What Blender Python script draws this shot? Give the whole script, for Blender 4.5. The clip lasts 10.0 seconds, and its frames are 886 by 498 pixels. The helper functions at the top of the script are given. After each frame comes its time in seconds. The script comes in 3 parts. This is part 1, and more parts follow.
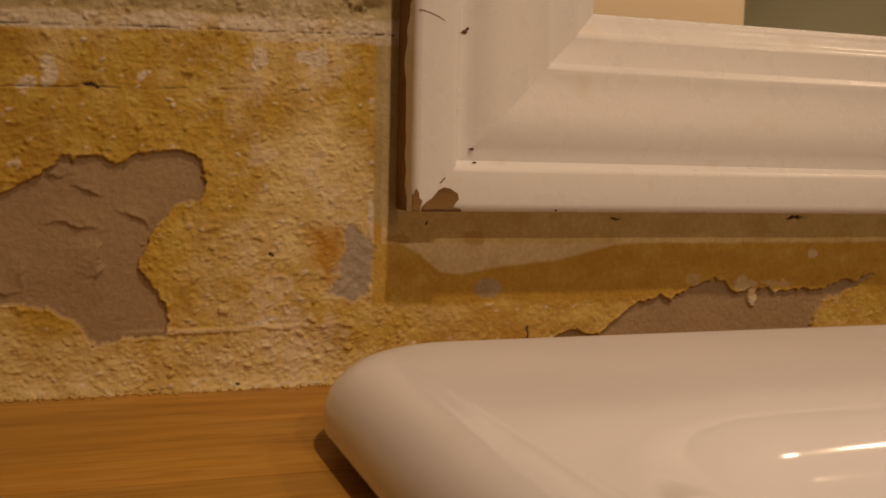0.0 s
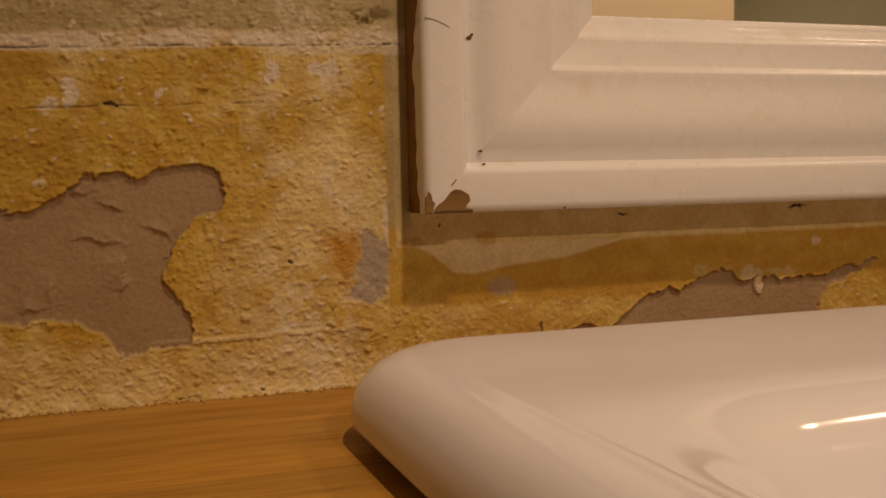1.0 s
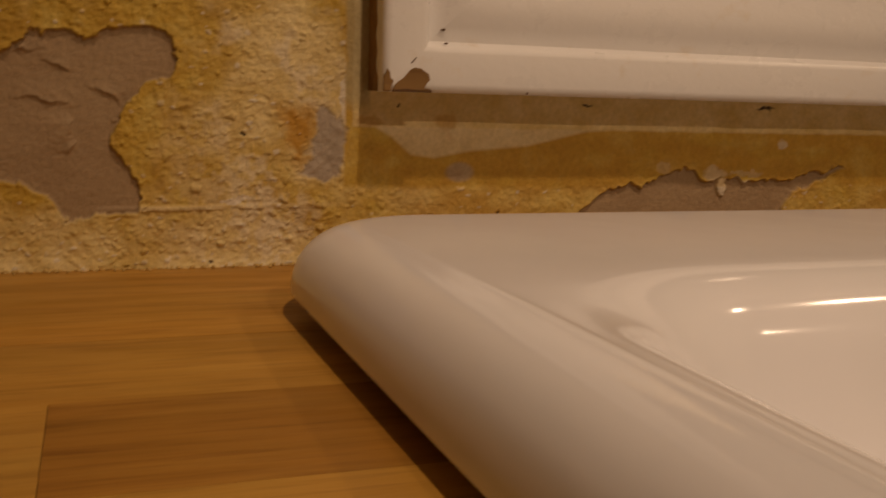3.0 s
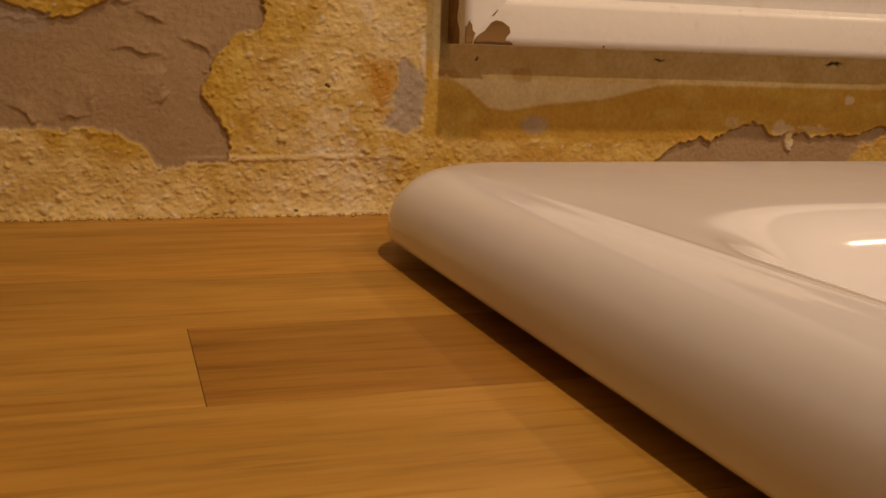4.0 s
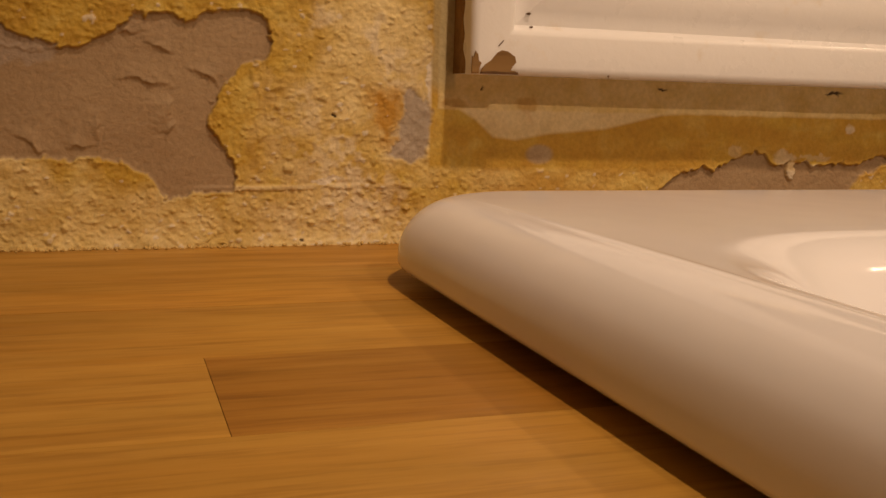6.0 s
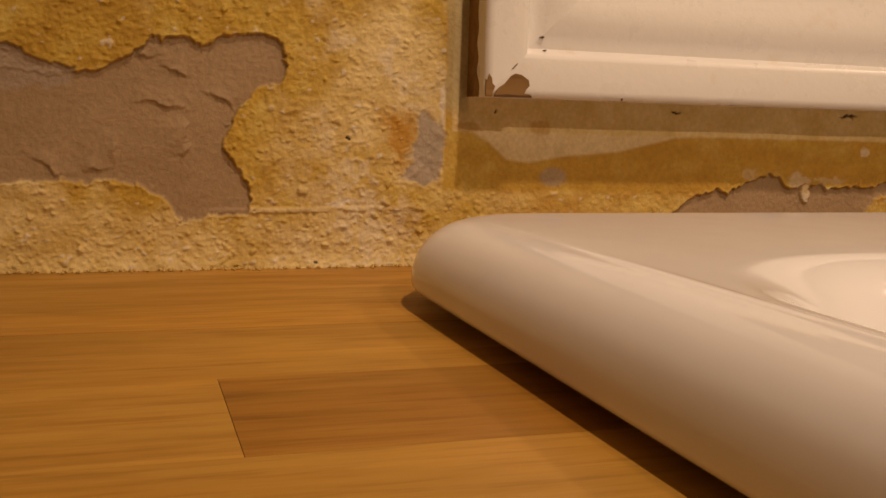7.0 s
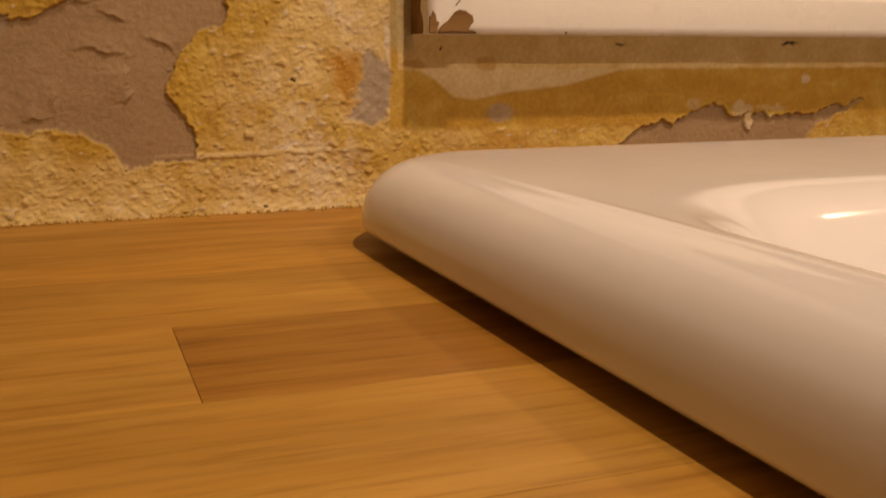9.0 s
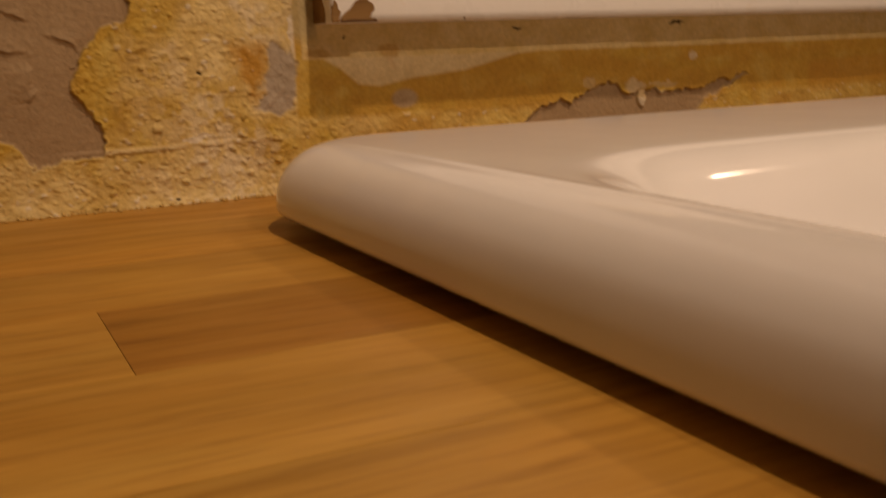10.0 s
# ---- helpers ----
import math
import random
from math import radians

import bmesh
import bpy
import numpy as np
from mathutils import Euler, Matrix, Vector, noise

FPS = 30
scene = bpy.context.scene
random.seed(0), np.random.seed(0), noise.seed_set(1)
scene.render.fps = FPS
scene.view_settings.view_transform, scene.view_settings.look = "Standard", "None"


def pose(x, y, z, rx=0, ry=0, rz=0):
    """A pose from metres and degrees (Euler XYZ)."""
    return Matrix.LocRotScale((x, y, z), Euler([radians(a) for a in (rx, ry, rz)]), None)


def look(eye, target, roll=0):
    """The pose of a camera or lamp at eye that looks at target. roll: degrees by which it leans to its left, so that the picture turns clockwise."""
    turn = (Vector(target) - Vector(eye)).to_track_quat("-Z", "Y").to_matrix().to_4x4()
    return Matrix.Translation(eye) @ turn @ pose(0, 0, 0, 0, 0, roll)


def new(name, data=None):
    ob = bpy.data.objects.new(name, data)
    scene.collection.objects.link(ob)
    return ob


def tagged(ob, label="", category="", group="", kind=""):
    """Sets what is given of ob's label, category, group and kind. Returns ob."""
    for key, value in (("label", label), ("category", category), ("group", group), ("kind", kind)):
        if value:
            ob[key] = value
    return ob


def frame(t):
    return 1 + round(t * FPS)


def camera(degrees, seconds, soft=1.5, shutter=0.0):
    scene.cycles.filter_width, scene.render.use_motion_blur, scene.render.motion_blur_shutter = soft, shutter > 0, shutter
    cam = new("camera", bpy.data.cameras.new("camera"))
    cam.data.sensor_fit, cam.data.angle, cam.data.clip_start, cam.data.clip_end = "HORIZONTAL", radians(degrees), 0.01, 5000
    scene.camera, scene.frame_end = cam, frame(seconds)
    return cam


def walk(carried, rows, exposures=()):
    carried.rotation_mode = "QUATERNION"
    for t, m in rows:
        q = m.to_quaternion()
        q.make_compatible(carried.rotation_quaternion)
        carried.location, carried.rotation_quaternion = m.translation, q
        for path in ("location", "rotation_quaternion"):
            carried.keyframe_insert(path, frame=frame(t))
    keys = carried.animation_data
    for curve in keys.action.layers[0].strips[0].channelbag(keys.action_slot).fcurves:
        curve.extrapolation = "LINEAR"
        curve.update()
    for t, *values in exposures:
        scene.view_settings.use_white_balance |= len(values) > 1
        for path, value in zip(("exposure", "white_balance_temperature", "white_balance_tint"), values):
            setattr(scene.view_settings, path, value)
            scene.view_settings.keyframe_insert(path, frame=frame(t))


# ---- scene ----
cam = camera(48.13, 10.0, soft=1.5, shutter=0.3)
PATH = [
    (0, look((-0.0341, -0.2820, 0.0664), (0.0615, 0.0011, 0.0393), 1.35)),
    (0.5, look((-0.0442, -0.2873, 0.0645), (0.0529, -0.0044, 0.0411), -0.72)),
    (1, look((-0.0407, -0.2883, 0.0637), (0.0551, -0.0050, 0.0403), -1.11)),
    (1.5, look((-0.0397, -0.2876, 0.0626), (0.0606, -0.0060, 0.0373), -1.08)),
    (2, look((-0.0331, -0.2881, 0.0617), (0.0716, -0.0085, 0.0329), -1.58)),
    (2.5, look((-0.0224, -0.2895, 0.0546), (0.0924, -0.0148, 0.0177), -1.02)),
    (3, look((-0.0307, -0.2885, 0.0539), (0.0680, -0.0095, 0.0049), 1.86)),
    (3.2, look((-0.0350, -0.2868, 0.0503), (0.0622, -0.0080, -0.0025), 3.27)),
    (4.3, look((-0.0511, -0.2922, 0.0476), (0.0398, -0.0122, -0.0102), 1.46)),
    (4.5, look((-0.0512, -0.2918, 0.0478), (0.0372, -0.0110, -0.0099), 1.94)),
    (5, look((-0.0517, -0.2899, 0.0472), (0.0432, -0.0114, -0.0112), 1.28)),
    (5.5, look((-0.0523, -0.2901, 0.0472), (0.0438, -0.0111, -0.0068), 1.35)),
    (5.7, look((-0.0536, -0.2881, 0.0468), (0.0435, -0.0087, -0.0032), 1.76)),
    (6.8, look((-0.0541, -0.2923, 0.0467), (0.0384, -0.0104, 0.0018), 1.53)),
    (7, look((-0.0540, -0.2891, 0.0464), (0.0380, -0.0065, 0.0057), 1.73)),
    (7.5, look((-0.0536, -0.2891, 0.0453), (0.0374, -0.0098, -0.0154), 0.50)),
    (8, look((-0.0510, -0.2897, 0.0454), (0.0416, -0.0144, -0.0297), -1.28)),
    (8.5, look((-0.0513, -0.2905, 0.0461), (0.0416, -0.0150, -0.0278), -1.93)),
    (9, look((-0.0538, -0.2910, 0.0472), (0.0506, -0.0161, -0.0121), 0.12)),
    (9.5, look((-0.0602, -0.2952, 0.0535), (0.0567, -0.0225, 0.0091), 1.08)),
    (10, look((-0.0581, -0.2993, 0.0443), (0.0708, -0.0353, -0.0164), -1.95)),
]
walk(cam, PATH, [(0.0, -0.43), (1.0, -0.38), (2.3, -0.62), (3.0, -0.62), (3.4, -0.36), (4.3, -0.11), (5.5, 0.05), (6.8, 0.05), (8.0, 0.10), (9.0, 0.16), (9.5, 0.01), (10.0, -0.23)])

# ---- light: warm ceiling spots, the last one added, dim room ----
world = bpy.data.worlds.new("world")
scene.world = world
world.use_nodes = True
world.node_tree.nodes["Background"].inputs[0].default_value = (1.0, 0.75, 0.5, 1)
world.node_tree.nodes["Background"].inputs[1].default_value = 0.003
scene.view_settings.exposure = 0.0
CEILING_Z = 1.45
WARM = (1.0, 0.688, 0.45)


def lamp(x, y, watts, aim, cone, blend=0.55, radius=0.028):
    data = bpy.data.lights.new("spot_bulb", "SPOT")
    data.spot_size, data.spot_blend = radians(cone), blend
    data.energy, data.color, data.shadow_soft_size = watts, WARM, radius
    ob = new("spot_bulb", data)
    ob.matrix_world = look((x, y, CEILING_Z - 0.03), aim)
    return ob


BENCH = (0.098, -0.08, 0.0)
# four placed from shadows and highlights; the fifth is added to brighten the cupboard
LAMPS = [(0.21, -0.77, 56, BENCH, 21, 1.0), (0.47, -2.12, 52, (0.30, -1.60, 0.0), 122), (1.36, -0.18, 14, (0.60, -0.70, -0.20), 104), (1.40, -1.05, 13, BENCH, 96), (0.95, -0.30, 95, (0.66, -0.91, 0.12), 46)]
for row in LAMPS:
    lamp(*row)


# ---- materials ----
def material(name, rough=0.6, metal=0.0, color=(0.5, 0.5, 0.5), spec=0.5):
    m = bpy.data.materials.new(name)
    m.use_nodes = True
    b = m.node_tree.nodes["Principled BSDF"]
    b.inputs["Base Color"].default_value = (*color, 1)
    b.inputs["Roughness"].default_value = rough
    b.inputs["Metallic"].default_value = metal
    b.inputs["Specular IOR Level"].default_value = spec
    return m, m.node_tree.nodes, m.node_tree.links, b


def noise_node(nodes, links, scale, detail=4.0, rough=0.55, stretch=(1, 1, 1), offset=None):
    co = nodes.new("ShaderNodeTexCoord")
    mp = nodes.new("ShaderNodeMapping")
    mp.inputs["Scale"].default_value = stretch
    links.new(co.outputs["Object"], mp.inputs["Vector"])
    if offset is not None:
        links.new(offset, mp.inputs["Location"])
    n = nodes.new("ShaderNodeTexNoise")
    n.inputs["Scale"].default_value = scale
    n.inputs["Detail"].default_value = detail
    n.inputs["Roughness"].default_value = rough
    links.new(mp.outputs["Vector"], n.inputs["Vector"])
    return n


def ramp(nodes, links, src, stops):
    r = nodes.new("ShaderNodeValToRGB")
    links.new(src, r.inputs["Fac"])
    e = r.color_ramp.elements
    while len(e) < len(stops):
        e.new(0.5)
    for el, (p, c) in zip(e, stops):
        el.position, el.color = p, (*c, 1) if len(c) == 3 else c
    return r.outputs["Color"]


def mix(nodes, links, fac, a, b, mode="MIX"):
    n = nodes.new("ShaderNodeMix")
    n.data_type, n.blend_type = "RGBA", mode
    for sock, v in ((n.inputs[0], fac), (n.inputs[6], a), (n.inputs[7], b)):
        if isinstance(v, (int, float)):
            sock.default_value = v
        elif isinstance(v, tuple):
            sock.default_value = (*v, 1)
        else:
            links.new(v, sock)
    return n.outputs[2]


def bump(nodes, links, bsdf, height, strength, dist):
    n = nodes.new("ShaderNodeBump")
    n.inputs["Strength"].default_value = strength
    n.inputs["Distance"].default_value = dist
    links.new(height, n.inputs["Height"])
    links.new(n.outputs["Normal"], bsdf.inputs["Normal"])


def plaster_material():
    m, nodes, links, b = material("old_plaster", 0.75)
    def attr(name):
        a = nodes.new("ShaderNodeAttribute")
        a.attribute_name = name
        return a.outputs["Fac"]
    fine = noise_node(nodes, links, 700, 5, 0.6).outputs["Fac"]
    mid = noise_node(nodes, links, 90, 5, 0.6).outputs["Fac"]
    big = noise_node(nodes, links, 28, 4, 0.6).outputs["Fac"]
    ochre = ramp(nodes, links, mid, [(0.30, (0.40, 0.232, 0.022)), (0.52, (0.50, 0.325, 0.040)), (0.72, (0.58, 0.44, 0.11))])
    cream = ramp(nodes, links, mid, [(0.3, (0.58, 0.425, 0.145)), (0.7, (0.72, 0.585, 0.30))])
    col = mix(nodes, links, attr("cream"), ochre, cream)
    col = mix(nodes, links, attr("rust"), col, (0.45, 0.235, 0.025))
    olive = ramp(nodes, links, mid, [(0.3, (0.38, 0.31, 0.15)), (0.7, (0.47, 0.39, 0.21))])
    col = mix(nodes, links, attr("olive"), col, olive)
    col = mix(nodes, links, attr("white"), col, (0.66, 0.58, 0.45))
    brown = ramp(nodes, links, big, [(0.3, (0.315, 0.215, 0.118)), (0.7, (0.378, 0.272, 0.157))])
    col = mix(nodes, links, attr("flake"), col, brown)
    grey = ramp(nodes, links, mid, [(0.3, (0.30, 0.25, 0.21)), (0.7, (0.40, 0.34, 0.30))])
    col = mix(nodes, links, attr("grey"), col, grey)
    col = mix(nodes, links, attr("dark"), col, (0.05, 0.025, 0.012))
    var = ramp(nodes, links, fine, [(0.3, (0.86, 0.86, 0.86)), (0.7, (1.08, 1.08, 1.08))])
    col = mix(nodes, links, 1.0, col, var, "MULTIPLY")
    links.new(col, b.inputs["Base Color"])
    bump(nodes, links, b, fine, 0.5, 0.0007)
    return m


def paint_material(name, base, rough, dirt=(0.45, 0.33, 0.2), amount=0.25, relief=0.16):
    m, nodes, links, b = material(name, rough)
    n1 = noise_node(nodes, links, 55, 6, 0.65).outputs["Fac"]
    n2 = noise_node(nodes, links, 420, 4, 0.6).outputs["Fac"]
    spots = ramp(nodes, links, n1, [(0.62, (0, 0, 0)), (0.80, (amount,) * 3)])
    col = mix(nodes, links, spots, base, dirt)
    links.new(col, b.inputs["Base Color"])
    links.new(ramp(nodes, links, n1, [(0.3, (rough - 0.08,) * 3), (0.7, (rough + 0.1,) * 3)]), b.inputs["Roughness"])
    n3 = noise_node(nodes, links, 130, 4, 0.6).outputs["Fac"]
    both = nodes.new("ShaderNodeMath")
    both.operation = "MULTIPLY_ADD"
    both.inputs[1].default_value = 0.12
    links.new(n2, both.inputs[0])
    links.new(n3, both.inputs[2])
    bump(nodes, links, b, both.outputs[0], relief, 0.0012)
    return m


def wood_material(name, dark, light, rough=0.42):
    m, nodes, links, b = material(name, rough, spec=0.3)
    info = nodes.new("ShaderNodeObjectInfo")
    comb = nodes.new("ShaderNodeCombineXYZ")
    mul = nodes.new("ShaderNodeMath")
    mul.operation = "MULTIPLY"
    mul.inputs[1].default_value = 37.0
    links.new(info.outputs["Random"], mul.inputs[0])
    for k in "XYZ":
        links.new(mul.outputs[0], comb.inputs[k])
    g1 = noise_node(nodes, links, 105, 6, 0.62, (0.15, 1.0, 0.4), comb.outputs[0]).outputs["Fac"]
    g2 = noise_node(nodes, links, 520, 4, 0.6, (0.075, 1.0, 1.0), comb.outputs[0]).outputs["Fac"]
    col = ramp(nodes, links, g1, [(0.20, dark), (0.80, light)])
    g3 = noise_node(nodes, links, 22, 3, 0.5, (0.35, 1.0, 0.4), comb.outputs[0]).outputs["Fac"]
    col = mix(nodes, links, 0.6, col, ramp(nodes, links, g3, [(0.3, (0.72, 0.68, 0.62)), (0.7, (1.2, 1.2, 1.22))]), "MULTIPLY")
    streak = noise_node(nodes, links, 190, 3, 0.5, (0.045, 1.0, 0.5), comb.outputs[0]).outputs["Fac"]
    col = mix(nodes, links, 0.5, col, ramp(nodes, links, streak, [(0.30, (0.66, 0.58, 0.48)), (0.46, (1, 1, 1)), (0.62, (1, 1, 1)), (0.76, (1.18, 1.16, 1.12))]), "MULTIPLY")
    flame = noise_node(nodes, links, 38, 5, 0.6, (0.22, 1.0, 0.4), comb.outputs[0]).outputs["Fac"]
    col = mix(nodes, links, 0.5, col, ramp(nodes, links, flame, [(0.36, (1.08, 1.0, 0.88)), (0.62, (0.94, 1.0, 1.08))]), "MULTIPLY")
    pores = ramp(nodes, links, g2, [(0.34, (0.52, 0.42, 0.32)), (0.50, (1, 1, 1))])
    col = mix(nodes, links, 0.42, col, pores, "MULTIPLY")
    links.new(ramp(nodes, links, g1, [(0.3, (rough + 0.12,) * 3), (0.7, (rough - 0.04,) * 3)]), b.inputs["Roughness"])
    tone = ramp(nodes, links, info.outputs["Random"], [(0.0, (0.90, 0.88, 0.86)), (1.0, (1.08, 1.08, 1.08))])
    col = mix(nodes, links, 1.0, col, tone, "MULTIPLY")
    links.new(col, b.inputs["Base Color"])
    bump(nodes, links, b, g2, 0.08, 0.0004)
    return m


PLASTER = plaster_material()
WHITE = paint_material("white_gloss_paint", (0.745, 0.73, 0.725), 0.29, (0.58, 0.45, 0.27), 0.5)
WOOD_A = wood_material("oak_stave", (0.315, 0.157, 0.021), (0.53, 0.292, 0.054))
WOOD_L = wood_material("pale_oak_stave", (0.45, 0.245, 0.036), (0.65, 0.388, 0.085))
WOOD_M = wood_material("mid_oak_stave", (0.36, 0.188, 0.027), (0.57, 0.328, 0.066))
WOOD_D = wood_material("dark_oak_stave", (0.26, 0.119, 0.014), (0.43, 0.216, 0.037))
NICK = wood_material("dark_stained_wood", (0.06, 0.028, 0.010), (0.14, 0.070, 0.025), 0.7)
BARE = wood_material("bare_stained_wood", (0.16, 0.084, 0.022), (0.33, 0.198, 0.070), 0.6)
CRUMB = paint_material("plaster_crumb", (0.52, 0.36, 0.12), 0.85, (0.30, 0.16, 0.04), 0.8)
CERAMIC, cn, cl, cb = material("white_glazed_ceramic", 0.10, 0, (0.78, 0.76, 0.75))
cb.inputs["Specular IOR Level"].default_value = 0.34
links_n = noise_node(cn, cl, 14, 3, 0.5).outputs["Fac"]
cl.new(ramp(cn, cl, links_n, [(0.3, (0.725, 0.718, 0.735)), (0.7, (0.80, 0.787, 0.818))]), cb.inputs["Base Color"])
bump(cn, cl, cb, noise_node(cn, cl, 26, 2, 0.4).outputs["Fac"], 0.10, 0.0020)
ROOM = paint_material("cream_wall_paint", (0.62, 0.52, 0.34), 0.7)
OLIVE = paint_material("olive_wall_paint", (0.60, 0.63, 0.47), 0.8)
# for the unseen west wall only, pale so that it bounces fill light
PALE = paint_material("pale_bounce_paint", (0.62, 0.58, 0.50), 0.8)
PAPER = paint_material("white_paper", (0.74, 0.72, 0.68), 0.85, (0.6, 0.55, 0.45), 0.2)
CREAM = paint_material("cream_cupboard_paint", (0.78, 0.68, 0.50), 0.5)
MIRROR, *_r = material("mirror_silver", 0.02, 1.0, (0.86, 0.86, 0.84))
CHROME, *_r = material("satin_metal", 0.3, 1.0, (0.6, 0.58, 0.55))


# ---- builders ----
def part(name, bm, mat, parent=None, label="", smooth=False):
    me = bpy.data.meshes.new(name)
    bmesh.ops.recalc_face_normals(bm, faces=bm.faces)
    bm.to_mesh(me)
    bm.free()
    if smooth:
        for p in me.polygons:
            p.use_smooth = True
    me.materials.append(mat)
    ob = new(name, me)
    if parent is not None:
        ob.parent = parent
    if label:
        ob["label"] = label
    return ob


def box_bm(x0, x1, y0, y1, z0, z1, bevel=0.0, segs=2):
    bm = bmesh.new()
    bmesh.ops.create_cube(bm, size=1.0, matrix=Matrix.Translation(((x0 + x1) / 2, (y0 + y1) / 2, (z0 + z1) / 2)) @ Matrix.Diagonal((x1 - x0, y1 - y0, z1 - z0, 1)))
    if bevel:
        bmesh.ops.bevel(bm, geom=bm.edges[:], offset=bevel, segments=segs, profile=0.5, affect="EDGES")
    return bm


# ---- the room ----
X0, X1, Y1, Z0 = -1.2, 1.5, -2.6, -0.9
WALL = tagged(part("wall_north", box_bm(X0, X1, 0.006, 0.12, Z0, CEILING_Z), ROOM), "flaking ochre plaster wall behind the basin", "wall", kind="structure")
tagged(part("wall_south", box_bm(X0, X1, Y1 - 0.1, Y1, Z0, CEILING_Z), OLIVE), "dim olive painted wall", "wall", kind="structure")
tagged(part("wall_east", box_bm(X1, X1 + 0.1, Y1, 0.006, Z0, CEILING_Z), OLIVE), "dim olive painted wall", "wall", kind="structure")
# the west wall is out of view and lightens the basin's left side
tagged(part("wall_west", box_bm(X0 - 0.1, X0, Y1, 0.006, Z0, CEILING_Z), PALE), "plain unseen wall, pale to bounce light onto the basin", "wall", kind="structure")
tagged(part("floor", box_bm(X0, X1, Y1, 0.006, Z0 - 0.1, Z0), WOOD_D), "plain dark wooden floor", "floor", kind="structure")
tagged(part("ceiling", box_bm(X0, X1, Y1, 0.12, CEILING_Z, CEILING_Z + 0.1), ROOM), "plain cream ceiling with spot lamps", "ceiling", kind="structure")


# ---- the worktop: a board with separate staves ----
def worktop():
    bm = bmesh.new()
    for a, b, c, d in ((X0 + 0.2, 0.038, -0.62, 0.0), (0.449, 1.2, -0.62, 0.0), (0.0381, 0.4489, -0.116, 0.0), (0.0381, 0.4489, -0.62, -0.440)):
        q = Matrix.Translation(((a + b) / 2, (c + d) / 2, -0.021)) @ Matrix.Diagonal((b - a, d - c, 0.034, 1))
        bmesh.ops.create_cube(bm, size=1.0, matrix=q)
    base = part("worktop", bm, WOOD_A)
    tagged(base, "oiled oak butcher-block worktop of glued staves", "worktop")
    part("front_edge", box_bm(X0 + 0.2, 1.2, -0.628, -0.6205, -0.038, -0.001, 0.002), WOOD_A, base)
    width = 0.040
    cuts = {0: (-0.31, 0.62), 1: (-0.52, 0.30), 2: (-0.20, 0.44), 3: (-0.0389, 0.52), 4: (-0.36, 0.26), 5: (-0.145, 0.37)}
    tones = {(3, -0.0389): WOOD_M, (3, 0.52): WOOD_D, (4, 0.26): WOOD_L, (5, 0.37): WOOD_L}
    hole = (0.038, 0.449, -0.440, -0.116)
    rng = random.Random(4)
    for row in range(15):
        y1 = -width * row - 0.00004
        y0 = y1 - width + 0.00008
        ends = list(cuts.get(row, (-0.5 + rng.random() * 0.4, 0.1 + rng.random() * 0.5))) + [1.2]
        start = X0 + 0.2
        for end in ends:
            mat = tones.get((row, end), (WOOD_A, WOOD_A, WOOD_D, WOOD_L)[rng.randrange(4)] if row > 5 else WOOD_A)
            spans = [(start, end)]
            if y0 < hole[3] and y1 > hole[2]:
                spans = [(start, min(end, hole[0])), (max(start, hole[1]), end)]
            for a, b in spans:
                if b - a > 0.002:
                    part("stave", box_bm(a + 0.00006, b - 0.00006, max(y0, -0.6198), y1, -0.0039, rng.random() * 0.00006), mat, base)
            start = end


worktop()


# ---- plaster skin with real relief ----
def hash2(ix, iy, seed):
    h = (ix * 374761393 + iy * 668265263 + seed * 1442695041) & 0xFFFFFFFF
    h = ((h ^ (h >> 13)) * 1274126177) & 0xFFFFFFFF
    return ((h ^ (h >> 16)) & 0xFFFF) / 65535.0


def vnoise(x, y, freq, seed):
    x, y = x * freq, y * freq
    ix, iy = np.floor(x).astype(np.int64), np.floor(y).astype(np.int64)
    fx, fy = x - ix, y - iy
    fx, fy = fx * fx * (3 - 2 * fx), fy * fy * (3 - 2 * fy)
    a, b = hash2(ix, iy, seed), hash2(ix + 1, iy, seed)
    c, d = hash2(ix, iy + 1, seed), hash2(ix + 1, iy + 1, seed)
    return (a * (1 - fx) + b * fx) * (1 - fy) + (c * (1 - fx) + d * fx) * fy


def fbm(x, y, freq, seed, octaves=4):
    total, amp, norm = 0.0, 1.0, 0.0
    for k in range(octaves):
        total = total + amp * vnoise(x, y, freq * 2 ** k, seed + k * 17)
        norm += amp
        amp *= 0.5
    return total / norm


def poly_dist(x, y, pts):
    """Signed distance to a closed outline, positive inside."""
    best = np.full(x.shape, 1e9)
    inside = np.zeros(x.shape, bool)
    n = len(pts)
    for i in range(n):
        (ax, ay), (bx, by) = pts[i], pts[(i + 1) % n]
        dx, dy = bx - ax, by - ay
        t = np.clip(((x - ax) * dx + (y - ay) * dy) / (dx * dx + dy * dy + 1e-12), 0, 1)
        best = np.minimum(best, (x - ax - t * dx) ** 2 + (y - ay - t * dy) ** 2)
        cross = (ay > y) != (by > y)
        with np.errstate(divide="ignore", invalid="ignore"):
            inside ^= cross & (x < (bx - ax) * (y - ay) / (by - ay + 1e-15) + ax)
    return np.sqrt(best) * np.where(inside, 1, -1)


def step(d, w):
    return np.clip(d / w + 0.5, 0, 1)


